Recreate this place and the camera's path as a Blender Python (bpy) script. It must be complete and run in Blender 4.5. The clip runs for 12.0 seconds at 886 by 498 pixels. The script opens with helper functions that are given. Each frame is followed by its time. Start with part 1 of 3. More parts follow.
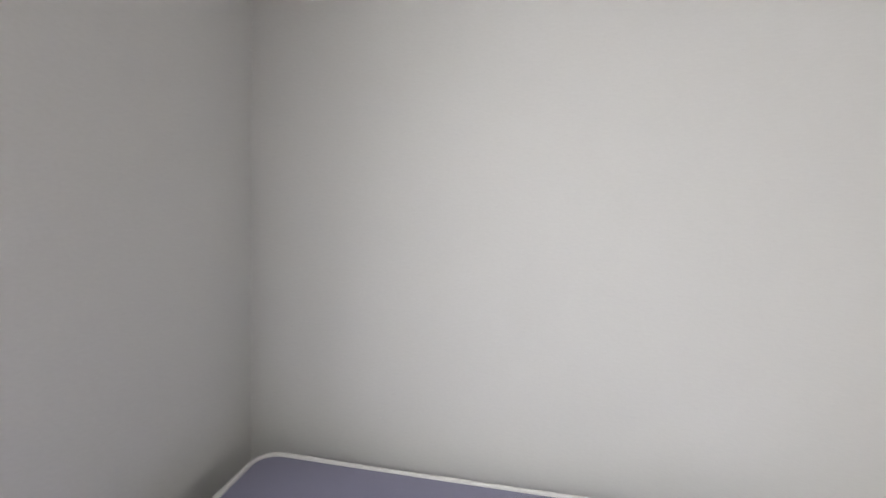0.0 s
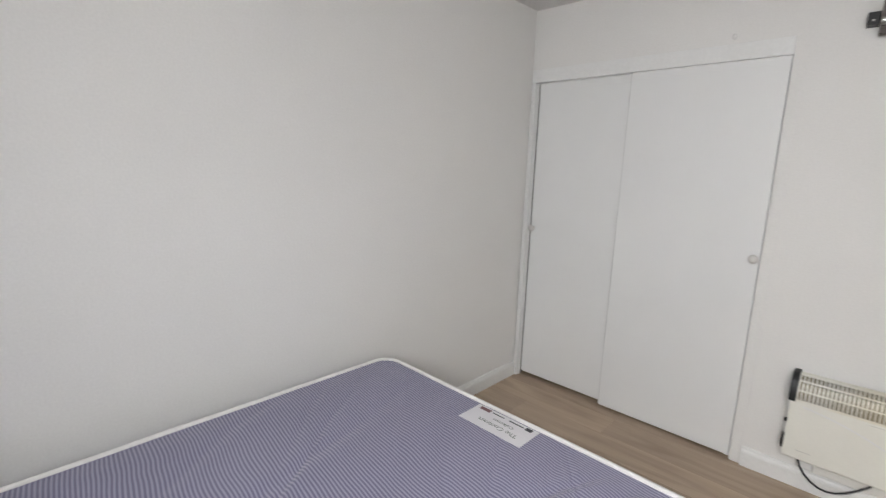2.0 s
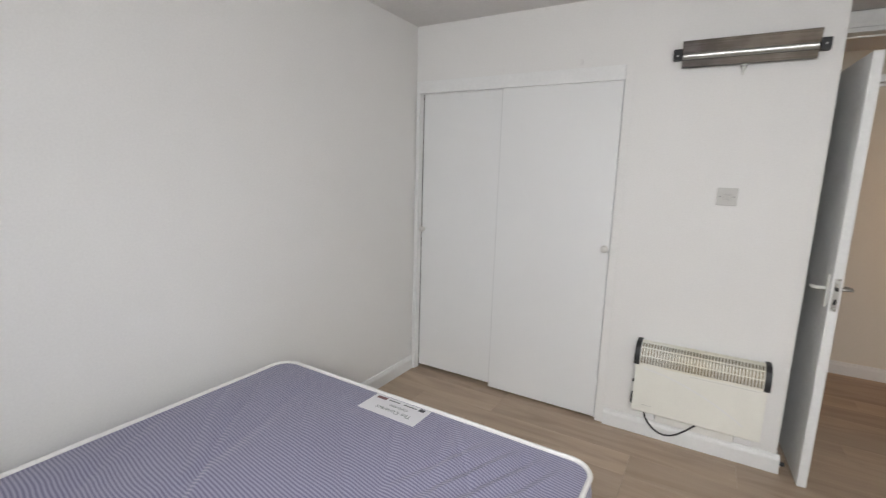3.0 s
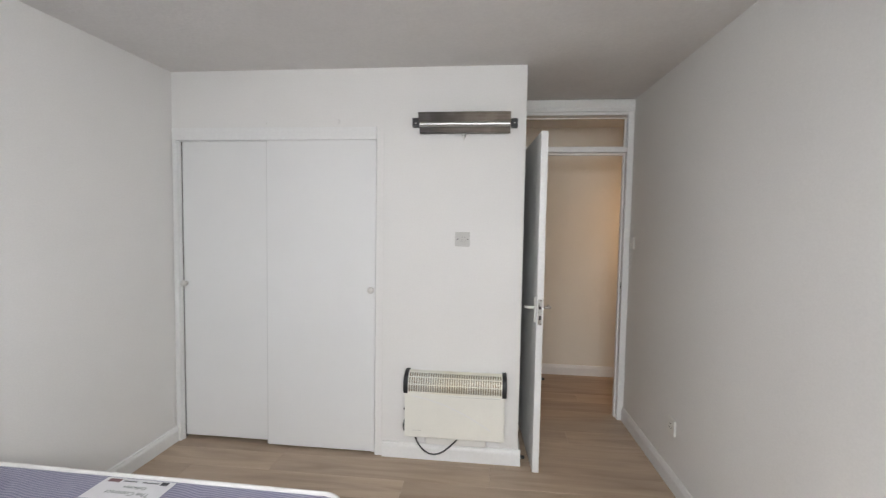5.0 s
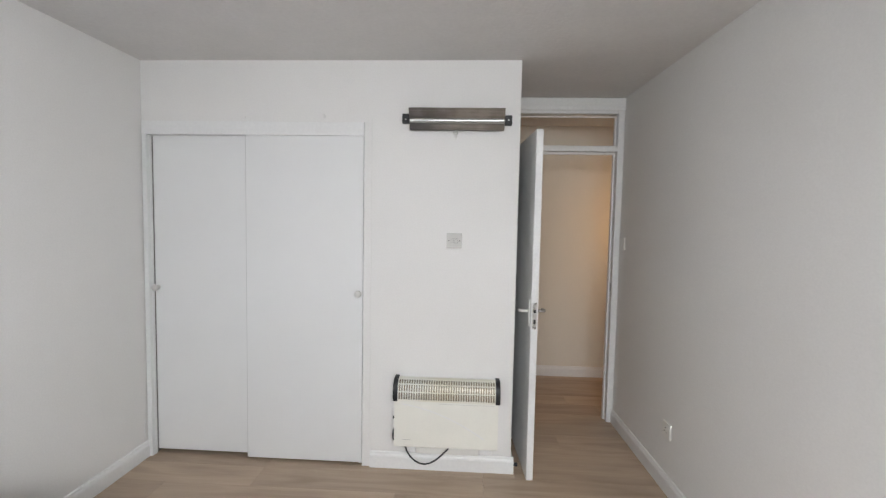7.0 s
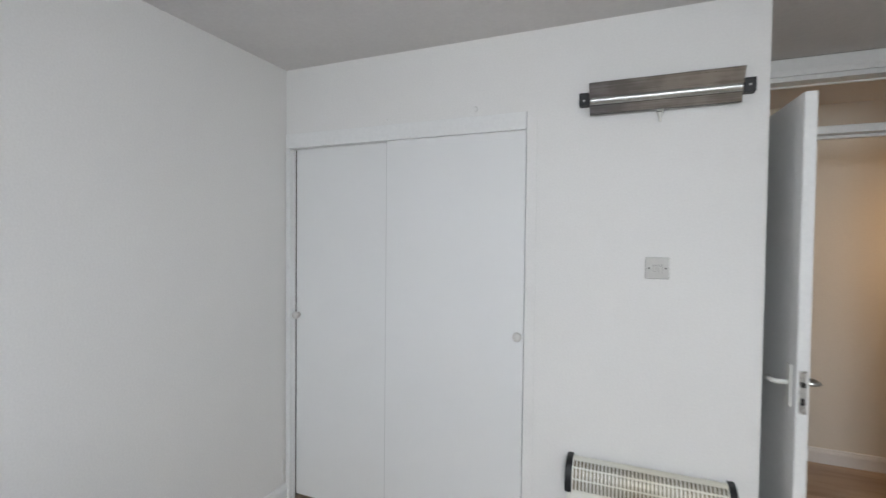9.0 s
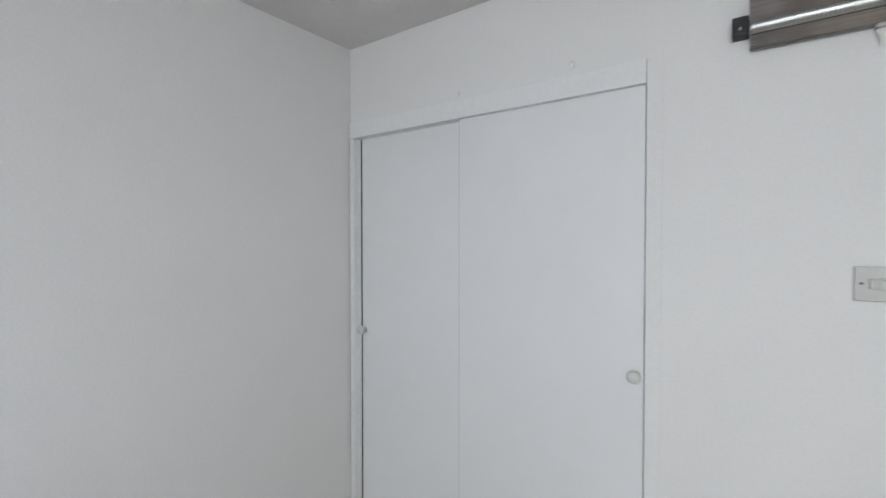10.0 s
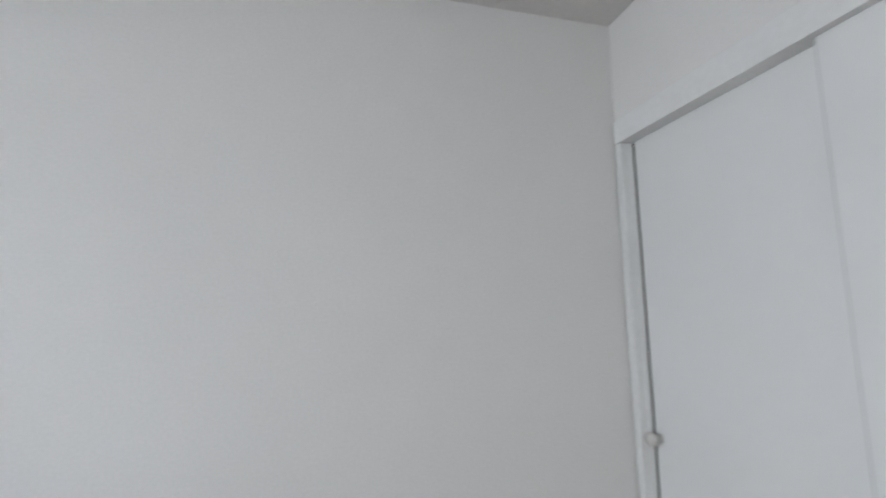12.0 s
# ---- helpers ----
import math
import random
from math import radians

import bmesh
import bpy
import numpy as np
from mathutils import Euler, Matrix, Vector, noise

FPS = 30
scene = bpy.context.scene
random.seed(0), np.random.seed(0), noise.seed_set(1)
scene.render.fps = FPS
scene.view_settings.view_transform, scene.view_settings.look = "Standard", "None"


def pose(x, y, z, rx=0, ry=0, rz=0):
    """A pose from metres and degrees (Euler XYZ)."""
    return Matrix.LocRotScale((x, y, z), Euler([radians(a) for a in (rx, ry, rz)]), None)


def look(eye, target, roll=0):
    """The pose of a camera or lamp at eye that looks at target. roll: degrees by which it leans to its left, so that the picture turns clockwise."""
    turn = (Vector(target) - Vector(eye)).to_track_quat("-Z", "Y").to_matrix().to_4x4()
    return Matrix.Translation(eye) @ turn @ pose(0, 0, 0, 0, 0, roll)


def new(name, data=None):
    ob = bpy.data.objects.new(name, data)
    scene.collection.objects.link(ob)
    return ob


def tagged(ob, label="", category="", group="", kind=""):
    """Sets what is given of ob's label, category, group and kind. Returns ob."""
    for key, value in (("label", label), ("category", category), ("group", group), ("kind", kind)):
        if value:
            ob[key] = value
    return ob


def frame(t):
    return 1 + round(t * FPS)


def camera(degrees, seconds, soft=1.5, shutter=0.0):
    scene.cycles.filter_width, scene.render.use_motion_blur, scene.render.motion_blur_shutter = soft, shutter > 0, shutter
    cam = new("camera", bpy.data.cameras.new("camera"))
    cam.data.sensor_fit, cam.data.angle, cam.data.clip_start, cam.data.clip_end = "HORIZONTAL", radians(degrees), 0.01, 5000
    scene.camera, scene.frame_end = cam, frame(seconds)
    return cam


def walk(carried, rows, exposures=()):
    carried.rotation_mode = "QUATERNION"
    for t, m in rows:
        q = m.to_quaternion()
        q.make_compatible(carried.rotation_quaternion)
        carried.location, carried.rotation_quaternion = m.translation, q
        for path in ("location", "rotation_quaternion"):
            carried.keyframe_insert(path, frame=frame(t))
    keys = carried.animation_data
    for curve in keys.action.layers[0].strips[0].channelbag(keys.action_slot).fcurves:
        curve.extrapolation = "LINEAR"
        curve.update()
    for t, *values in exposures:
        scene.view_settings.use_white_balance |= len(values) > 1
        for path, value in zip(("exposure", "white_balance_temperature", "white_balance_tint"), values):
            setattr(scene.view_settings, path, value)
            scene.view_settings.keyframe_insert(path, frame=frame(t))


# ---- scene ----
cam = camera(88.3, 12.0, soft=1.25, shutter=0.4)
PATH = [
    (0, (1.524, -2.394, 1.457), (-0.441, -2.692, 1.234), 2.7),
    (0.3, (1.562, -2.423, 1.438), (-0.427, -2.357, 1.242), 2.8),
    (0.5, (1.597, -2.445, 1.425), (-0.379, -2.195, 1.263), 2.7),
    (0.7, (1.622, -2.464, 1.421), (-0.305, -1.967, 1.260), 1.7),
    (1, (1.632, -2.468, 1.428), (-0.185, -1.658, 1.221), 1.5),
    (1.5, (1.641, -2.521, 1.417), (0.101, -1.279, 1.123), 1.8),
    (2, (1.676, -2.567, 1.417), (0.334, -1.128, 1.061), 2.1),
    (2.5, (1.741, -2.626, 1.433), (0.577, -1.039, 1.077), 1.9),
    (3, (1.797, -2.666, 1.442), (0.803, -0.963, 1.107), 1.8),
    (3.5, (1.872, -2.691, 1.464), (1.058, -0.886, 1.177), 1.5),
    (5.5, (2.052, -2.722, 1.461), (1.95, -0.727, 1.363), 0.9),
    (6, (2.026, -2.7, 1.466), (1.96, -0.705, 1.346), 1.0),
    (6.5, (1.983, -2.681, 1.474), (1.92, -0.686, 1.346), 1.1),
    (8.5, (1.802, -2.194, 1.481), (1.222, -0.282, 1.398), 0.8),
    (9, (1.764, -1.993, 1.475), (0.997, -0.147, 1.424), 0.6),
    (9.5, (1.713, -1.746, 1.480), (0.73, -0.005, 1.445), 0.2),
    (10, (1.654, -1.516, 1.469), (0.476, 0.1, 1.429), 0.0),
    (10.5, (1.566, -1.302, 1.451), (0.212, 0.171, 1.468), -0.3),
    (11, (1.488, -1.122, 1.451), (-0.043, 0.16, 1.515), -0.5),
    (11.5, (1.390, -0.995, 1.452), (-0.360, -0.046, 1.647), -1.1),
    (12, (1.249, -0.935, 1.426), (-0.666, -0.419, 1.688), -1.0),
]
walk(cam, [(t, look(eye, target, roll)) for t, eye, target, roll in PATH], [(0, 0.12, 6660, 10), (1, 0.06, 6660, 10), (2.5, 0.0, 6640, 10), (3.5, 0.05, 6600, 10), (6.5, 0.17, 6490, 10), (8.5, 0.08, 6290, 8), (9.5, -0.03, 6170, 8), (12, -0.03, 6150, 8)])

# ---- light ----
world = bpy.data.worlds.new("sky")
scene.world = world
world.use_nodes = True
wn = world.node_tree
sky = wn.nodes.new("ShaderNodeTexSky")
sky.sky_type, sky.sun_disc = "NISHITA", False
sky.sun_elevation, sky.sun_rotation = radians(48), radians(10)
wn.links.new(sky.outputs[0], wn.nodes["Background"].inputs[0])
wn.nodes["Background"].inputs[1].default_value = 0.1


def lamp(name, kind, m, energy, color, **more):
    data = bpy.data.lights.new(name, kind)
    data.energy, data.color = energy, color
    for key, value in more.items():
        setattr(data, key, value)
    ob = new(name, data)
    ob.matrix_world = m
    return ob


# overcast sun from beyond the far side of the flat, so none falls through the window
lamp("sun", "SUN", look((0.6, 6, 7), (0.6, 0, 0)), 1.0, (1, 0.97, 0.92), angle=radians(15))
# daylight of the sky, in the upper part of the window's opening, where sky is seen
lamp("window_daylight", "AREA", look((2.05, -3.52, 1.90), (1.72, -2.52, 1.12)), 43, (0.95, 0.98, 1.0),
     shape="RECTANGLE", size=1.44, size_y=0.70, spread=radians(150))
# the hall's warm wall lamp, round the corner
lamp("hall_lamp_light", "AREA", look((3.86, 1.30, 1.62), (3.2, 1.76, 1.10)), 4.0, (1.0, 0.60, 0.30), shape="DISK", size=0.22)

# ---- materials ----


def material(name, color, rough=0.5, metal=0.0, vary=0.06, scale=3.0, bump=0.0, bump_scale=200.0, tint=None, coat=0.0, wear=0.0, wavy=0.0):
    """Paint-like surface: colour varied at two scales, roughness varied, fine relief."""
    mat = bpy.data.materials.new(name)
    mat.use_nodes = True
    nt = mat.node_tree
    b = nt.nodes["Principled BSDF"]
    b.inputs["Metallic"].default_value = metal
    b.inputs["Coat Weight"].default_value = coat
    co = nt.nodes.new("ShaderNodeTexCoord")
    big = nt.nodes.new("ShaderNodeTexNoise")
    big.inputs["Scale"].default_value, big.inputs["Detail"].default_value = scale, 5
    fine = nt.nodes.new("ShaderNodeTexNoise")
    fine.inputs["Scale"].default_value, fine.inputs["Detail"].default_value = bump_scale, 3
    for n in (big, fine):
        nt.links.new(co.outputs["Object"], n.inputs["Vector"])
    ramp = nt.nodes.new("ShaderNodeValToRGB")
    ramp.color_ramp.elements[0].position, ramp.color_ramp.elements[1].position = 0.3, 0.7
    dark = tint or tuple(c * (1 - vary) for c in color)
    ramp.color_ramp.elements[0].color, ramp.color_ramp.elements[1].color = (*dark, 1), (*color, 1)
    nt.links.new(big.outputs["Fac"], ramp.inputs[0])
    mix = nt.nodes.new("ShaderNodeMix")
    mix.data_type, mix.blend_type = "RGBA", "MULTIPLY"
    mix.inputs[0].default_value = 0.12 + wear
    nt.links.new(ramp.outputs[0], mix.inputs[6])
    nt.links.new(fine.outputs["Fac"], mix.inputs[7])
    nt.links.new(mix.outputs[2], b.inputs["Base Color"])
    rr = nt.nodes.new("ShaderNodeMapRange")
    rr.inputs["To Min"].default_value, rr.inputs["To Max"].default_value = max(0.02, rough - 0.08), min(1, rough + 0.08)
    nt.links.new(big.outputs["Fac"], rr.inputs["Value"])
    nt.links.new(rr.outputs[0], b.inputs["Roughness"])
    if bump:
        bp = nt.nodes.new("ShaderNodeBump")
        bp.inputs["Strength"].default_value, bp.inputs["Distance"].default_value = bump, 0.002
        nt.links.new(fine.outputs["Fac"], bp.inputs["Height"])
        nt.links.new(bp.outputs[0], b.inputs["Normal"])
        if wavy:
            slow = nt.nodes.new("ShaderNodeTexNoise")
            slow.inputs["Scale"].default_value, slow.inputs["Detail"].default_value = 5.0, 3
            nt.links.new(co.outputs["Object"], slow.inputs["Vector"])
            b2 = nt.nodes.new("ShaderNodeBump")
            b2.inputs["Strength"].default_value, b2.inputs["Distance"].default_value = 1.0, wavy
            nt.links.new(slow.outputs["Fac"], b2.inputs["Height"])
            nt.links.new(b2.outputs[0], bp.inputs["Normal"])
    return mat


WALL = material("white_emulsion", (0.80, 0.79, 0.77), 0.75, vary=0.03, scale=1.4, bump=0.09, bump_scale=130, wavy=0.0009)
HALLWALL = material("magnolia_emulsion", (0.80, 0.755, 0.665), 0.75, vary=0.03, scale=1.4, bump=0.09, bump_scale=130, wavy=0.0009)
CEIL = material("ceiling_paint", (0.76, 0.74, 0.72), 0.9, vary=0.04, scale=5, bump=0.8, bump_scale=60, wavy=0.004)
GLOSS = material("white_gloss_paint", (0.82, 0.82, 0.81), 0.42, vary=0.03, scale=4, bump=0.08, bump_scale=60, wavy=0.0015)
DOORWHITE = material("white_door_laminate", (0.80, 0.803, 0.798), 0.46, vary=0.025, scale=2, bump=0.1, bump_scale=420)
CREAM = material("cream_enamel", (0.84, 0.83, 0.76), 0.38, vary=0.05, scale=6, bump=0.05, bump_scale=300)
SCORCH = material("cream_enamel_scorched", (0.84, 0.83, 0.77), 0.4, vary=0.3, scale=4, tint=(0.76, 0.71, 0.58), bump=0.05)
BLACK = material("black_plastic", (0.008, 0.008, 0.010), 0.5, vary=0.3, scale=30, bump=0.1, bump_scale=500)
DARKIN = material("dark_sheet_steel", (0.045, 0.042, 0.04), 0.6, metal=0.3, vary=0.3, scale=20)
LINER = material("scorched_grey_steel", (0.30, 0.29, 0.25), 0.45, metal=0.4, vary=0.35, scale=5, tint=(0.26, 0.20, 0.12))
STEEL = material("satin_steel", (0.62, 0.61, 0.59), 0.28, metal=1.0, vary=0.1, scale=40, bump=0.05, bump_scale=600)
PLASTIC = material("white_plastic", (0.80, 0.79, 0.75), 0.3, vary=0.03, scale=20)
GREYSTEEL = material("grey_painted_plate", (0.54, 0.53, 0.50), 0.4, vary=0.06, scale=30)
RUBBER = material("cable_rubber", (0.025, 0.025, 0.03), 0.5, vary=0.2, scale=60)
PIPING = material("white_piping_tape", (0.80, 0.78, 0.76), 0.8, vary=0.08, scale=60, bump=0.5, bump_scale=900)
BASECLOTH = material("bed_base_cloth", (0.25, 0.25, 0.38), 0.85, vary=0.1, scale=30, bump=0.4, bump_scale=800)
LABELCLOTH = material("white_satin_label", (0.72, 0.71, 0.73), 0.55, vary=0.05, scale=20, bump=0.2, bump_scale=700)
INKGREEN = material("green_ink", (0.20, 0.23, 0.21), 0.6, vary=0.1)
INKDARK = material("dark_ink", (0.05, 0.05, 0.06), 0.6, vary=0.1)
INKRED = material("dull_red_ink", (0.20, 0.10, 0.11), 0.6, vary=0.1)
KNOB = material("aged_white_plastic", (0.67, 0.65, 0.62), 0.35, vary=0.08, scale=40)
GAP = material("grey_shadow_gap", (0.26, 0.26, 0.25), 0.6, vary=0.1, scale=40)
LIPPING = material("grey_edge_strip", (0.62, 0.62, 0.61), 0.5, vary=0.1, scale=10)
# dark brown that stands in for the shade in the cupboard door's gap
GAPSHADE = material("dark_gap_shade", (0.24, 0.22, 0.20), 0.8, vary=0.3, scale=12, bump=0.4)
GROUND = material("grass", (0.07, 0.10, 0.04), 0.9, vary=0.4, scale=0.8, bump=0.5, bump_scale=20)

GLASS = bpy.data.materials.new("clear_glass")
GLASS.use_nodes = True
_g = GLASS.node_tree.nodes["Principled BSDF"]
_g.inputs["Transmission Weight"].default_value, _g.inputs["Roughness"].default_value = 1.0, 0.0
_g.inputs["IOR"].default_value = 1.45
BRIGHT = material("bright_chrome", (0.56, 0.57, 0.555), 0.35, metal=1.0, vary=0.1, scale=60)


def brushed():
    """Dulled chrome sheet, brushed lengthwise and a little tarnished."""
    mat = bpy.data.materials.new("dulled_chrome")
    mat.use_nodes = True
    nt = mat.node_tree
    b = nt.nodes["Principled BSDF"]
    b.inputs["Metallic"].default_value = 1.0
    co = nt.nodes.new("ShaderNodeTexCoord")
    mp = nt.nodes.new("ShaderNodeMapping")
    mp.inputs["Scale"].default_value = (1.5, 90, 90)
    nt.links.new(co.outputs["Object"], mp.inputs["Vector"])
    lines = nt.nodes.new("ShaderNodeTexNoise")
    lines.inputs["Scale"].default_value, lines.inputs["Detail"].default_value = 2.0, 4
    nt.links.new(mp.outputs[0], lines.inputs["Vector"])
    blotch = nt.nodes.new("ShaderNodeTexNoise")
    blotch.inputs["Scale"].default_value, blotch.inputs["Detail"].default_value = 9.0, 4
    nt.links.new(co.outputs["Object"], blotch.inputs["Vector"])
    both = nt.nodes.new("ShaderNodeMath")
    both.operation = "MULTIPLY_ADD"
    nt.links.new(lines.outputs["Fac"], both.inputs[0])
    both.inputs[1].default_value = 0.6
    nt.links.new(blotch.outputs["Fac"], both.inputs[2])
    ramp = nt.nodes.new("ShaderNodeValToRGB")
    e = ramp.color_ramp.elements
    e[0].position, e[0].color = 0.75, (0.235, 0.228, 0.217, 1)
    e[1].position, e[1].color = 1.0, (0.35, 0.342, 0.33, 1)
    half = nt.nodes.new("ShaderNodeMath")
    half.operation = "MULTIPLY"
    half.inputs[1].default_value = 1.05
    nt.links.new(both.outputs[0], half.inputs[0])
    nt.links.new(half.outputs[0], ramp.inputs[0])
    nt.links.new(ramp.outputs[0], b.inputs["Base Color"])
    rough = nt.nodes.new("ShaderNodeMapRange")
    rough.inputs["To Min"].default_value, rough.inputs["To Max"].default_value = 0.22, 0.40
    nt.links.new(lines.outputs["Fac"], rough.inputs["Value"])
    nt.links.new(rough.outputs[0], b.inputs["Roughness"])
    bp = nt.nodes.new("ShaderNodeBump")
    bp.inputs["Strength"].default_value, bp.inputs["Distance"].default_value = 0.2, 0.0006
    nt.links.new(lines.outputs["Fac"], bp.inputs["Height"])
    nt.links.new(bp.outputs[0], b.inputs["Normal"])
    return mat


REFLECT = brushed()


def laminate():
    mat = bpy.data.materials.new("oak_laminate")
    mat.use_nodes = True
    nt = mat.node_tree
    b = nt.nodes["Principled BSDF"]
    co = nt.nodes.new("ShaderNodeTexCoord")
    info = nt.nodes.new("ShaderNodeObjectInfo")
    shift = nt.nodes.new("ShaderNodeVectorMath")
    shift.operation = "MULTIPLY_ADD"
    nt.links.new(info.outputs["Random"], shift.inputs[0])
    shift.inputs[1].default_value = (37, 11, 5)
    nt.links.new(co.outputs["Object"], shift.inputs[2])

    def grain(scale, size, detail, distortion):
        mp = nt.nodes.new("ShaderNodeMapping")
        mp.inputs["Scale"].default_value = scale
        nt.links.new(shift.outputs[0], mp.inputs["Vector"])
        n = nt.nodes.new("ShaderNodeTexNoise")
        n.inputs["Scale"].default_value, n.inputs["Detail"].default_value = size, detail
        n.inputs["Distortion"].default_value = distortion
        nt.links.new(mp.outputs[0], n.inputs["Vector"])
        return n

    broad = grain((0.7, 5, 1), 2.2, 4, 0.8)
    fine = grain((2, 60, 1), 2.5, 6, 0.2)
    ramp = nt.nodes.new("ShaderNodeValToRGB")
    e = ramp.color_ramp.elements
    e[0].position, e[0].color = 0.28, (0.315, 0.235, 0.168, 1)
    e[1].position, e[1].color = 0.72, (0.475, 0.368, 0.275, 1)
    mid = e.new(0.5)
    mid.color = (0.41, 0.312, 0.228, 1)
    nt.links.new(broad.outputs["Fac"], ramp.inputs[0])
    mix = nt.nodes.new("ShaderNodeMix")
    mix.data_type, mix.blend_type = "RGBA", "MULTIPLY"
    mix.inputs[0].default_value = 0.16
    fr = nt.nodes.new("ShaderNodeValToRGB")
    fr.color_ramp.elements[0].position, fr.color_ramp.elements[0].color = 0.3, (0.55, 0.5, 0.46, 1)
    fr.color_ramp.elements[1].position, fr.color_ramp.elements[1].color = 0.6, (1, 1, 1, 1)
    nt.links.new(fine.outputs["Fac"], fr.inputs[0])
    nt.links.new(ramp.outputs[0], mix.inputs[6])
    nt.links.new(fr.outputs[0], mix.inputs[7])
    tone = nt.nodes.new("ShaderNodeHueSaturation")
    tr = nt.nodes.new("ShaderNodeMapRange")
    tr.inputs["To Min"].default_value, tr.inputs["To Max"].default_value = 0.86, 1.12
    nt.links.new(info.outputs["Random"], tr.inputs["Value"])
    nt.links.new(tr.outputs[0], tone.inputs["Value"])
    nt.links.new(mix.outputs[2], tone.inputs["Color"])
    nt.links.new(tone.outputs[0], b.inputs["Base Color"])
    b.inputs["Roughness"].default_value = 0.42
    bp = nt.nodes.new("ShaderNodeBump")
    bp.inputs["Strength"].default_value, bp.inputs["Distance"].default_value = 0.25, 0.0008
    nt.links.new(fine.outputs["Fac"], bp.inputs["Height"])
    nt.links.new(bp.outputs[0], b.inputs["Normal"])
    return mat


LAMINATE = laminate()

STRIPE_TURN, STRIPE_STEP = 7.0, 0.0110


def ticking():
    """Lavender-blue mattress cloth with fine white woven stripes."""
    mat = bpy.data.materials.new("striped_ticking")
    mat.use_nodes = True
    nt = mat.node_tree
    b = nt.nodes["Principled BSDF"]
    co = nt.nodes.new("ShaderNodeTexCoord")
    wob = nt.nodes.new("ShaderNodeTexNoise")
    wob.inputs["Scale"].default_value, wob.inputs["Detail"].default_value = 3.5, 2
    nt.links.new(co.outputs["Object"], wob.inputs["Vector"])
    add = nt.nodes.new("ShaderNodeVectorMath")
    add.operation = "MULTIPLY_ADD"
    nt.links.new(wob.outputs["Color"], add.inputs[0])
    add.inputs[1].default_value = (0.03, 0.03, 0)
    nt.links.new(co.outputs["Object"], add.inputs[2])
    mp = nt.nodes.new("ShaderNodeMapping")
    mp.inputs["Rotation"].default_value = (0, 0, radians(STRIPE_TURN))
    nt.links.new(add.outputs[0], mp.inputs["Vector"])
    wave = nt.nodes.new("ShaderNodeTexWave")
    wave.wave_type, wave.bands_direction, wave.wave_profile = "BANDS", "Y", "SIN"
    wave.inputs["Scale"].default_value = 2 * math.pi / (20 * STRIPE_STEP)
    nt.links.new(mp.outputs[0], wave.inputs["Vector"])
    ramp = nt.nodes.new("ShaderNodeValToRGB")
    e = ramp.color_ramp.elements
    e[0].position, e[0].color = 0.30, (0.142, 0.137, 0.222, 1)
    e[1].position, e[1].color = 0.80, (0.300, 0.290, 0.385, 1)
    nt.links.new(wave.outputs["Fac"], ramp.inputs[0])
    nt.links.new(ramp.outputs[0], b.inputs["Base Color"])
    b.inputs["Roughness"].default_value = 0.8
    b.inputs["Sheen Weight"].default_value = 0.2
    weave = nt.nodes.new("ShaderNodeTexNoise")
    weave.inputs["Scale"].default_value = 700
    nt.links.new(co.outputs["Object"], weave.inputs["Vector"])
    bp = nt.nodes.new("ShaderNodeBump")
    bp.inputs["Strength"].default_value, bp.inputs["Distance"].default_value = 0.4, 0.001
    nt.links.new(weave.outputs["Fac"], bp.inputs["Height"])
    nt.links.new(bp.outputs[0], b.inputs["Normal"])
    return mat


TICKING = ticking()

# ---- mesh helpers ----


def mesh_of(name, bm, mat, smooth=False):
    bmesh.ops.recalc_face_normals(bm, faces=bm.faces)
    me = bpy.data.meshes.new(name)
    bm.to_mesh(me)
    bm.free()
    me.materials.append(mat)
    if smooth:
        for p in me.polygons:
            p.use_smooth = True
    return me


def part(name, bm, mat, parent=None, label="", smooth=False):
    """Links a bmesh as one mesh object, under a thing or a part."""
    ob = new(name, mesh_of(name, bm, mat, smooth))
    if parent:
        ob.parent = parent
    if label:
        ob["label"] = label
    return ob


def thing(name, at, label, category, group="", kind=""):
    ob = new(name)
    ob.location = at
    return tagged(ob, label, category, group, kind)


def structure(name, bm, mat, label="", category="", smooth=False):
    return tagged(part(name, bm, mat, None, label, smooth), category=category, kind="structure")


def box(bm, x0, x1, y0, y1, z0, z1, bevel=0.0, segments=2):
    made = bmesh.ops.create_cube(bm, size=1)["verts"]
    for v in made:
        v.co = Vector(((x0 + x1) / 2 + v.co.x * (x1 - x0), (y0 + y1) / 2 + v.co.y * (y1 - y0), (z0 + z1) / 2 + v.co.z * (z1 - z0)))
    if bevel:
        edges = {e for v in made for e in v.link_edges}
        bmesh.ops.bevel(bm, geom=list(edges), offset=bevel, segments=segments, affect="EDGES", profile=0.6)
    return bm


def boxed(*size, bevel=0.0, segments=2):
    return box(bmesh.new(), *size, bevel=bevel, segments=segments)


def extrude_profile(bm, profile, start, along, right, up):
    """Closed 2D profile (a, b) swept straight from start by the vector along."""
    start, along, right, up = Vector(start), Vector(along), Vector(right), Vector(up)
    ring = [bm.verts.new(start + right * a + up * b) for a, b in profile]
    end = [bm.verts.new(v.co + along) for v in ring]
    n = len(ring)
    bm.faces.new(ring)
    bm.faces.new(end[::-1])
    for i in range(n):
        bm.faces.new((ring[i], end[i], end[(i + 1) % n], ring[(i + 1) % n]))
    return bm


